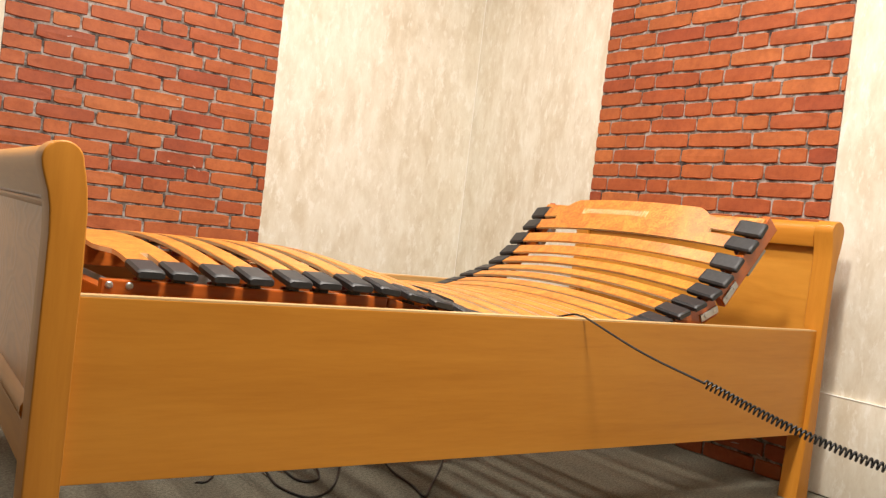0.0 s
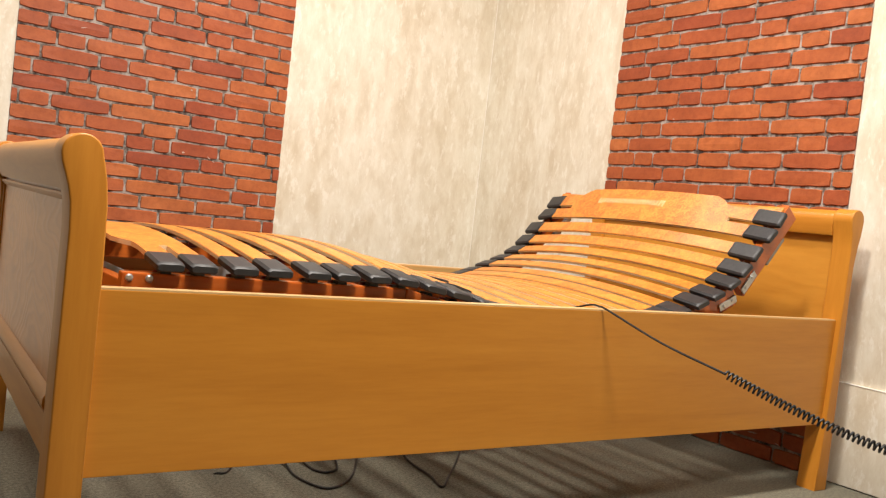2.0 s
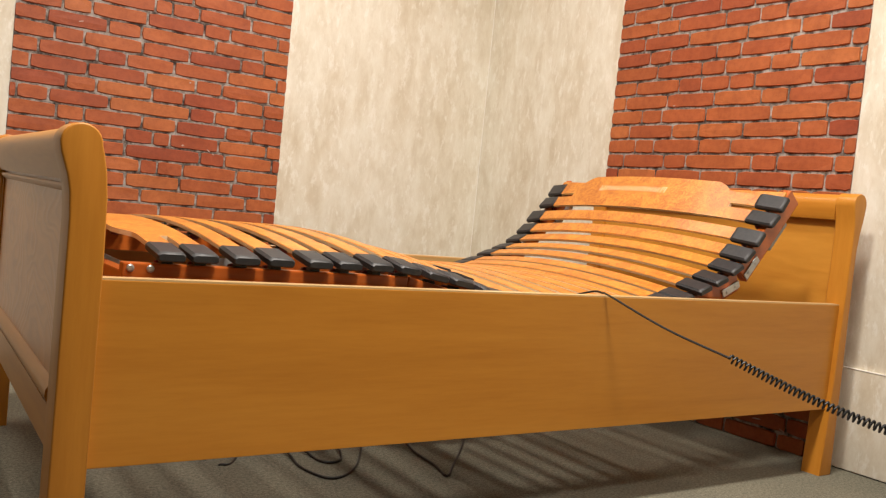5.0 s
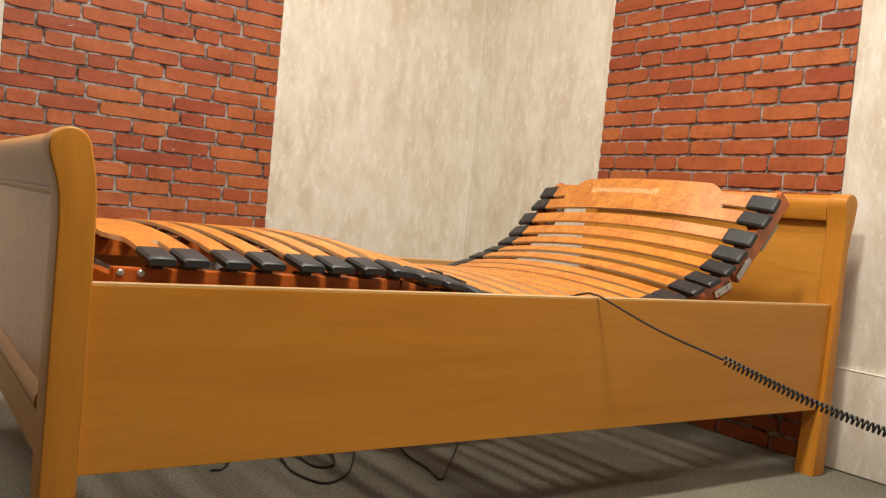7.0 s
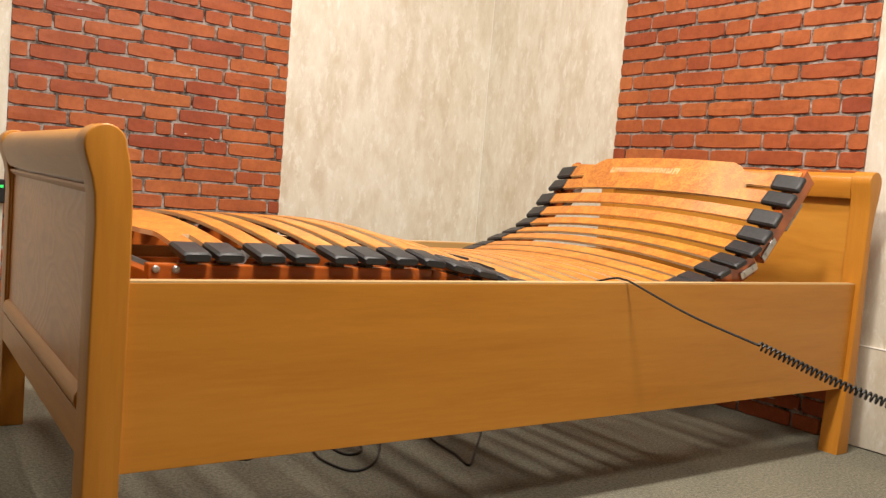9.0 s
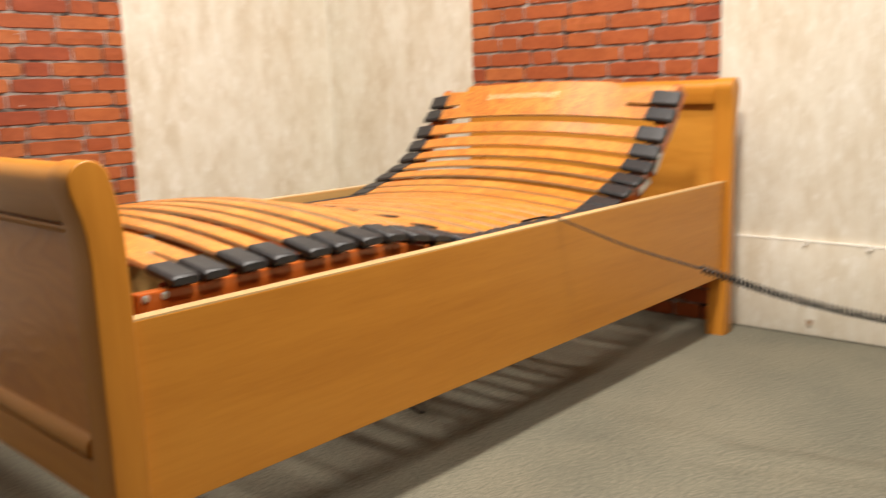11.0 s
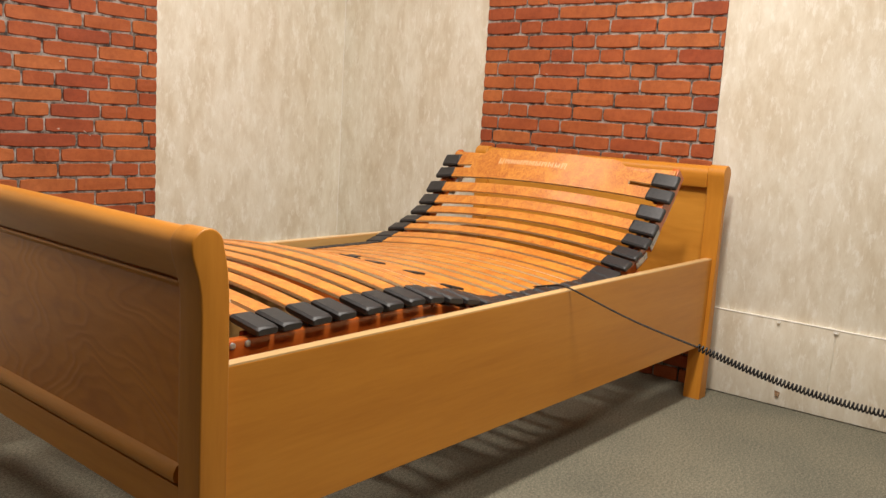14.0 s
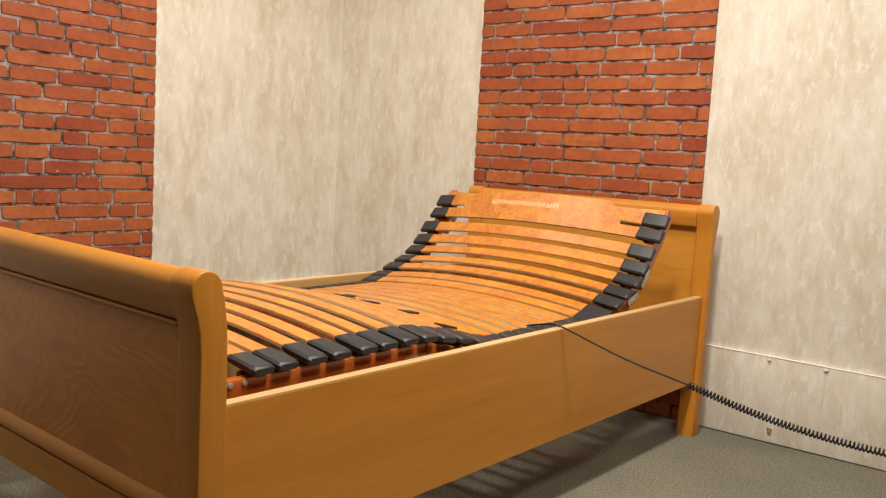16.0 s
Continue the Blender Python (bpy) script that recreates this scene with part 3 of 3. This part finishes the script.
def build_slatted_base():
    base = thing("slatted_base", "adjustable slatted bed base with orange burl slats and raised back", "bed base")
    # narrow slats: x along the bed, width, crown
    slats = [(0.249, 0.042, 0.043), (0.315, 0.042, 0.043), (0.393, 0.042, 0.043), (0.455, 0.042, 0.043), (0.525, 0.042, 0.043), (0.590, 0.042, 0.043),
             (0.658, 0.044, 0.040), (0.722, 0.044, 0.040), (0.797, 0.044, 0.040), (0.858, 0.044, 0.040), (0.922, 0.044, 0.040), (0.988, 0.044, 0.040),
             (1.054, 0.044, 0.040), (1.118, 0.044, 0.040), (1.190, 0.052, 0.038), (1.258, 0.044, 0.038), (1.316, 0.044, 0.038), (1.372, 0.039, 0.040),
             (1.420, 0.039, 0.040), (1.484, 0.039, 0.040), (1.545, 0.039, 0.040), (1.603, 0.039, 0.040), (1.646, 0.040, 0.042), (1.684, 0.040, 0.042)]
    made = []
    for x, w, crown in slats:
        ob = part("slat", slat_bm(x, w, crown), (burl_decor, ply_edge), base)
        add_caps(ob, x, w, crown)
        made.append((x, w, crown, ob))
    # sliding clips that set the firmness
    for x, y in ((0.797, 0.165), (0.858, 0.345), (0.858, 0.490), (0.797, 0.530), (0.922, 0.640)):
        w, crown, ob = min((abs(a - x), b, c, o) for a, b, c, o in made)[1:]
        z, d = side_line(x)
        n = Vector((-d.z, 0, d.x))
        h = crown_at(y, crown)
        part("slider_clip", oriented_bm(Vector((x, 0, z)), d, n, ((-w / 2 - 0.004, w / 2 + 0.004), (y - 0.02, y + 0.02), (h - 0.008, h + 0.009)), 0.004), rubber, ob, "black sliding firmness clip")
    # end plates
    for x, outward in ((0.1455, -1), (1.754, 1)):
        bm, o, d, n, crowned = plate_bm(x, outward)
        plate = part("end_plate", bm, (burl_decor, ply_edge), base, "wide burl end plate with slotted tongues")
        for s in (-0.029, 0.029):
            add_caps(plate, x + s * d.x, 0.040, 0.039)
        if outward == 1:
            # worn pale lettering shown as slanted bars
            for i in range(11):
                y = 0.705 - 0.0265 * i
                h = crowned(y) + 0.0047
                tall = 0.0115 if i in (0, 10) else 0.0095
                for k, off in enumerate((-0.0075, 0.0, 0.0075)):
                    lo, hi = (-tall, tall) if k != 1 else ((-tall, 0.0), (0.0, tall), (-0.004, 0.004))[i % 3]
                    bm = oriented_bm(o, d, n, ((0.026 + lo, 0.026 + hi), (y + off - 0.0014, y + off + 0.0014), (h, h + 0.0006)), 0)
                    part("print_bar", bm, print_white, plate, "worn pale printed stroke")
    # hinged side beams, one for each section and side
    ends = [LINE[0], (0.60, 0.526), (0.89, 0.465), (1.38, 0.468), (1.618, 0.580), (1.812, 0.812)]
    for far in (False, True):
        def side(y0, y1):
            return (BED_W - y1, BED_W - y0) if far else (y0, y1)

        for (xa, za), (xb, zb) in zip(ends, ends[1:]):
            o, e = Vector((xa, 0, za)), Vector((xb, 0, zb))
            d = (e - o).normalized()
            n = Vector((-d.z, 0, d.x))
            beam = part("side_beam", oriented_bm(o, d, n, ((0.003, (e - o).length - 0.003), side(0.056, 0.080), (-0.066, -0.013)), 0.003), lacquer, base, "orange lacquered beam")
            if xa < 0.1:
                for s in (0.015, 0.048):
                    part("screw_head", stud_bm(o, d, n, s, -0.022, *(side(0.0525, 0.056) if not far else side(0.0525, 0.056)[::-1]), 0.0065), steel, beam, "zinc screw head")
            if xa > 1.5:
                part("back_bracket", oriented_bm(o, d, n, ((0.135, 0.235), side(0.066, 0.090), (-0.086, -0.064)), 0.003), grey_plate, beam, "grey painted steel bracket")
        # hinge plates over the joints
        for i, (x, z) in enumerate(ends[1:-1]):
            o = Vector((x, 0, z))
            da = Vector((x - ends[i][0], 0, z - ends[i][1])).normalized()
            db = Vector((ends[i + 2][0] - x, 0, ends[i + 2][1] - z)).normalized()
            for d, r in ((da, (-0.075, -0.004)), (db, (0.004, 0.075))):
                n = Vector((-d.z, 0, d.x))
                hinge = part("hinge_plate", oriented_bm(o, d, n, (r, side(0.0515, 0.0555), (-0.058, -0.038)), 0.0018), steel, base, "grey zinc-plated hinge plate")
                for s in (0.25, 0.75):
                    c = r[0] + (r[1] - r[0]) * s
                    part("rivet", stud_bm(o, d, n, c, -0.048, *(side(0.0495, 0.0515) if not far else side(0.0495, 0.0515)[::-1]), 0.005), steel, hinge)
        # fixed outer beam and lifting links
        part("fixed_beam", box_bm(0.055, RAIL_LEN - 0.02, *side(0.030, 0.050), 0.372, 0.428, 0.003), lacquer, base, "dark orange lacquered fixed beam")
        o, e = Vector((0.20, 0, 0.452)), Vector((0.40, 0, 0.372))
        d = (e - o).normalized()
        part("lift_link", oriented_bm(o, d, Vector((-d.z, 0, d.x)), ((0, (e - o).length), side(0.084, 0.090), (-0.011, 0.011)), 0.002), steel, base, "flat grey steel link")
        y0, y1 = side(0.082, 0.086)
        part("gusset_plate", prism_bm([(0.50, 0.455), (0.60, 0.455), (0.572, 0.414), (0.560, 0.388), (0.545, 0.388), (0.530, 0.414)], "y", y0, y1, 0.001), grey_plate, base, "grey steel gusset plate")
    # cross bars
    for x, off in ((0.062, 0.0), (0.655, 0.0), (0.88, 0.0), (1.38, 0.0)):
        z, d = side_line(x)
        part("cross_bar", oriented_bm(Vector((x, 0, z)), d, Vector((-d.z, 0, d.x)), ((-0.012, 0.012), (0.080, BED_W - 0.080), (-0.077, -0.030)), 0.003), lacquer, base)
    z, d = side_line(1.795)
    o, n = Vector((1.795, 0, z)), Vector((-d.z, 0, d.x))
    part("head_cross_bar", oriented_bm(o, d, n, ((-0.012, 0.010), (0.060, BED_W - 0.060), (-0.060, -0.004)), 0.004), burl_decor, base, "orange end bar of the backrest")
    for x in (0.04, 0.90, 1.95):
        part("fixed_cross_bar", box_bm(x, x + 0.03, 0.050, BED_W - 0.050, 0.375, 0.420, 0.003), lacquer, base)
    motor = part("motor", box_bm(0.86, 1.20, MID - 0.07, MID + 0.07, 0.300, 0.372, 0.015, 3), cable_black, base, "black drive motor housing")
    return base


build_slatted_base()


# ---- cords ----
def build_handset_cord():
    cord = thing("handset_cord", "black handset cord draped over the rail, coiled further on", "cord", at=(1.14, 0.03, 0.5))
    inv = Matrix.Translation((-1.14, -0.03, -0.5))
    lead = smooth_line([(1.13, 0.30, 0.42), (1.120, 0.16, 0.470), (1.100, 0.05, 0.499), (1.093, 0.012, 0.5005), (1.087, -0.02, 0.497), (1.070, -0.200, 0.455), (1.064, -0.371, 0.426)], 6)
    bm = tube_bm(lead, 0.0024, 8)
    bm.transform(inv)
    part("lead", bm, cable_black, cord, smooth=True)
    # the coil runs on towards the room and down to the floor
    knot = Vector((1.064, -0.371, 0.426))
    run = [knot + Vector((0.342 * s, -0.94 * s, -0.35 * s + 0.3 * s * s)) for s in (0, 0.15, 0.3, 0.45, 0.6)]
    run = smooth_line([*run, (1.345, -1.06, 0.23), (1.37, -1.13, 0.07), (1.40, -1.22, 0.014)], 40)
    pitch, pts, gone = 0.0088, [], 0.0
    for p, q in zip(run, run[1:]):
        way = (q - p).normalized()
        side = way.cross(Vector((0.3, 0.1, 1))).normalized()
        up = side.cross(way)
        n = max(2, round((q - p).length / pitch * 9))
        for i in range(n):
            a = 2 * math.pi * (gone + (q - p).length * i / n) / pitch
            pts.append(p.lerp(q, i / n) + 0.0074 * (math.cos(a) * side + math.sin(a) * up))
        gone += (q - p).length
    bm = tube_bm(pts, 0.0022, 6)
    bm.transform(inv)
    part("coil", bm, cable_black, cord, "tightly coiled black cord", smooth=True)


build_handset_cord()


def floor_cable(points, label, r=0.0032):
    bm = tube_bm(smooth_line(points, 8), r, 8)
    return tagged(part("floor_cable", bm, cable_black, smooth=True), label, "cable", "cables under the bed")


floor_cable([(0.534, 0.804, 0.30), (0.599, 0.664, 0.05), (0.614, 0.554, 0.008), (0.602, 0.454, 0.004), (0.634, 0.364, 0.004), (0.714, 0.404, 0.004), (0.814, 0.544, 0.006), (0.904, 0.704, 0.06), (0.934, 0.624, 0.31)], "black cable sagging in a loop onto the carpet")
floor_cable([(0.604, 0.824, 0.30), (0.649, 0.664, 0.04), (0.666, 0.550, 0.006), (0.674, 0.484, 0.004), (0.714, 0.479, 0.004), (0.749, 0.534, 0.006), (0.784, 0.664, 0.05), (0.884, 0.604, 0.31)], "small black cable loop lying on the carpet")
floor_cable([(0.964, 0.664, 0.31), (0.959, 0.604, 0.06), (0.954, 0.524, 0.008), (0.939, 0.384, 0.004), (0.919, 0.299, 0.004), (0.984, 0.364, 0.004), (1.154, 0.554, 0.006), (1.224, 0.664, 0.05), (1.134, 0.604, 0.31)], "black cable bent sharply on the carpet")
floor_cable([(0.344, 0.804, 0.36), (0.404, 0.604, 0.02), (0.434, 0.529, 0.004), (0.484, 0.574, 0.005), (0.564, 0.724, 0.04), (0.684, 0.754, 0.37)], "thin black cable touching the carpet", 0.0028)


def build_power_plug():
    plug = thing("power_adapter", "black plug-in power adapter with a green lamp", "power adapter", at=(0.088, Y_WALL, 0.53))
    part("housing", box_bm(-0.030, 0.030, -0.045, -0.001, -0.03, 0.05, 0.006, 3), cable_black, plug)
    glow = material("green_lamp", (0.02, 0.4, 0.08), 0.4)
    glow.node_tree.nodes["Principled BSDF"].inputs["Emission Color"].default_value = (0.05, 0.8, 0.15, 1)
    glow.node_tree.nodes["Principled BSDF"].inputs["Emission Strength"].default_value = 0.6
    part("green_light", box_bm(0.008, 0.022, -0.0475, -0.044, 0.022, 0.032, 0.001), glow, plug, "small green lamp")
    part("lead", tube_bm(smooth_line([(0.0, -0.02, -0.028), (0.004, -0.022, -0.10), (-0.012, -0.02, -0.22), (0.0, -0.02, -0.36), (0.03, -0.02, -0.525)], 8), 0.003, 8), cable_black, plug, smooth=True)


build_power_plug()

# ---- brick wallpaper strips ----
JOINT, PROUD = 0.0070, 0.0055


def unit_brick(seed):
    """A brick face 1 long, 1 high, 1 deep, with a wavering outline and a chamfered rim."""
    rng = random.Random(seed)
    n = 6
    ring = [(-0.5 + i / n, -0.5) for i in range(n)] + [(0.5, -0.5), (0.5, 0.0)] + [(0.5 - i / n, 0.5) for i in range(n)] + [(-0.5, 0.5), (-0.5, 0.0)]
    lo, hi = [], []
    bm = bmesh.new()
    for u, v in ring:
        corner = abs(u) > 0.45 and abs(v) > 0.45
        u2 = u * (1 - (0.020 if corner else 0)) + rng.uniform(-0.006, 0.006)
        v2 = v * (1 - (0.11 if corner else 0)) + rng.uniform(-0.028, 0.022)
        lo.append(bm.verts.new((u2, v2, 0)))
        hi.append(bm.verts.new((u2 - math.copysign(0.009, u), v2 - math.copysign(0.055, v) if abs(v) > 0.2 else v2, 1 + rng.uniform(-0.15, 0.15))))
    for i in range(len(ring)):
        j = (i + 1) % len(ring)
        bm.faces.new((lo[i], lo[j], hi[j], hi[i]))
    bm.faces.new(hi)
    bmesh.ops.recalc_face_normals(bm, faces=list(bm.faces))
    me = bpy.data.meshes.new("brick")
    bm.to_mesh(me)
    bm.free()
    me.materials.append(brick_red)
    return me


BRICKS = [unit_brick(s) for s in range(14)]


def brick_strip(name, label, origin, along, out, width, first, rows, rng, course, stretch, shift):
    """A papered strip of brickwork: rows gives the joints (cm along the strip) of the courses from the one at height first downwards; the other courses follow at random."""
    turn = Matrix((along, (0, 0, 1), out)).transposed().to_4x4()
    place = Matrix.Translation(origin) @ turn
    bm = box_bm(0, width, 0, Z_CEIL, 0.0003, 0.0012)
    bm.transform(place)
    bmesh.ops.recalc_face_normals(bm, faces=list(bm.faces))
    strip = structure(name, bm, mortar, label, "wallpaper")
    rest = bmesh.new()
    top = int((Z_CEIL - first) / course)
    low = int(first / course)
    for k in range(-top, low + 1):
        zc = first - k * course
        if 0 <= k < len(rows):
            cuts = [c / 100 * stretch + shift for c in rows[k]]
        else:
            cuts, c = [], rng.uniform(0.06, 0.22)
            while c < width - 0.03:
                cuts.append(c)
                c += rng.choice((0.10, 0.205, 0.21, 0.215, 0.205, 0.12))
        cuts = [0.0, *[c for c in cuts if 0.02 < c < width - 0.008], width]
        for i, (a, b) in enumerate(zip(cuts, cuts[1:])):
            a2 = a + (JOINT / 2 if i else 0.0)
            b2 = b - (JOINT / 2 if i < len(cuts) - 2 else 0.0)
            if b2 - a2 < 0.006 or zc < 0.02:
                continue
            me = BRICKS[rng.randrange(len(BRICKS))]
            m = place @ Matrix.Translation(((a2 + b2) / 2, zc, 0.001)) @ Matrix.Diagonal((b2 - a2, course - JOINT, PROUD, 1))
            if zc < 1.95:
                ob = new("brick", me)
                ob.parent = strip
                ob.matrix_world = m
            else:
                piece = bmesh.new()
                piece.from_mesh(me)
                piece.transform(m)
                tmp = bpy.data.meshes.new("tmp")
                piece.to_mesh(tmp)
                piece.free()
                rest.from_mesh(tmp)
                bpy.data.meshes.remove(tmp)
    tagged(part("upper_bricks", rest, brick_red, strip), kind="stuff")


NORTH_ROWS = [(30.5, 50.5, 57, 67.5, 89), (18, 28, 48, 70, 80.5, 101), (13, 34, 46, 75, 95), (16, 26, 47, 65, 86, 96), (11, 31, 41.5, 59.5, 81, 102),
              (8.5, 28, 49, 68.5, 79, 99), (21, 31.5, 52, 64, 85.5, 97), (5, 15.5, 36.5, 67, 77, 98), (18.5, 28, 49, 62, 82, 93), (22.5, 43, 53.5, 60, 79.5, 100),
              (14, 43.5, 72.5, 82.5, 103), (20, 49.5, 56, 66, 88)]
EAST_ROWS = [(6.5, 25.5, 48.5, 63, 86), (19.5, 30, 51.5, 66, 76.5, 98), (13.5, 35.5, 61.5, 82.5, 93), (17, 27.5, 49, 59.5, 79.5, 101), (21.5, 43, 53.5, 72.5, 83.5, 104.8),
             (11.5, 33, 43.5, 56, 66.5, 89), (6.5, 28, 50, 70, 80.5, 102), (16, 26, 47, 74.5, 95.5), (10, 32, 44.5, 64, 86, 96.5), (14, 23.5, 45.5, 59.5, 81, 102.5),
             (8.5, 29.5, 40, 69, 79, 100), (6, 26, 47.5, 63.5, 85.5, 97.5)]
brick_strip("wall_brick_north", "strip of red brick wallpaper on the beige wall", (0.1174, Y_WALL, 0), (1, 0, 0), (0, -1, 0), 1.021, 1.303, NORTH_ROWS, random.Random(5), 0.0548, 0.988, -0.027)
brick_strip("wall_brick_east", "strip of red brick wallpaper behind the headboard", (X_WALL, 1.1255, 0), (0, -1, 0), (-1, 0, 0), 1.035, 1.4665, EAST_ROWS, random.Random(9), 0.0555, 0.9695, 0.003)


# pale scuffs on the printed bricks
def scuff(strip, origin, along, out, u, z, w, h, tilt):
    turn = Matrix((along, (0, 0, 1), out)).transposed().to_4x4()
    rng = random.Random(int(u * 1000 + z * 77))
    n = 7
    edge = [(w / 2 * math.cos(2 * math.pi * i / n) * rng.uniform(0.6, 1.1), h / 2 * math.sin(2 * math.pi * i / n) * rng.uniform(0.5, 1.2)) for i in range(n)]
    bm = prism_bm(edge, "z", PROUD + 0.0008, PROUD + 0.0018)
    bm.transform(Matrix.Translation(origin) @ turn @ Matrix.Translation((u, z, 0)) @ pose(0, 0, 0, 0, 0, tilt))
    bmesh.ops.recalc_face_normals(bm, faces=list(bm.faces))
    part("scuff", bm, scuff_grey, bpy.data.objects[strip], "pale scuffed spot")


scuff_grey = noisy("pale_scuff", (0.38, 0.24, 0.19), (0.6, 0.5, 0.44), 200, 0.8)
for u, z, w, h, tilt in ((0.756, 0.794, 0.020, 0.005, -35), (0.652, 0.803, 0.012, 0.006, 0), (0.660, 1.049, 0.010, 0.005, 0), (0.775, 0.782, 0.014, 0.004, -20), (0.245, 1.205, 0.026, 0.004, 15), (0.41, 0.905, 0.008, 0.005, 0)):
    scuff("wall_brick_north", (0.0905, Y_WALL, 0), (1, 0, 0), (0, -1, 0), u * 0.988, z * 0.985 + 0.006, w, h, tilt)
for u, z, w, h, tilt in ((0.83, 0.075, 0.040, 0.005, 5), (0.90, 0.120, 0.020, 0.008, 40), (0.93, 0.060, 0.030, 0.006, -20), (0.70, 0.090, 0.030, 0.005, 0), (0.97, 0.150, 0.024, 0.006, 70), (0.60, 0.050, 0.035, 0.005, 0), (0.32, 1.115, 0.012, 0.005, 0)):
    scuff("wall_brick_east", (X_WALL, 1.1225, 0), (0, -1, 0), (-1, 0, 0), u * 0.9695, z, w, h, tilt)
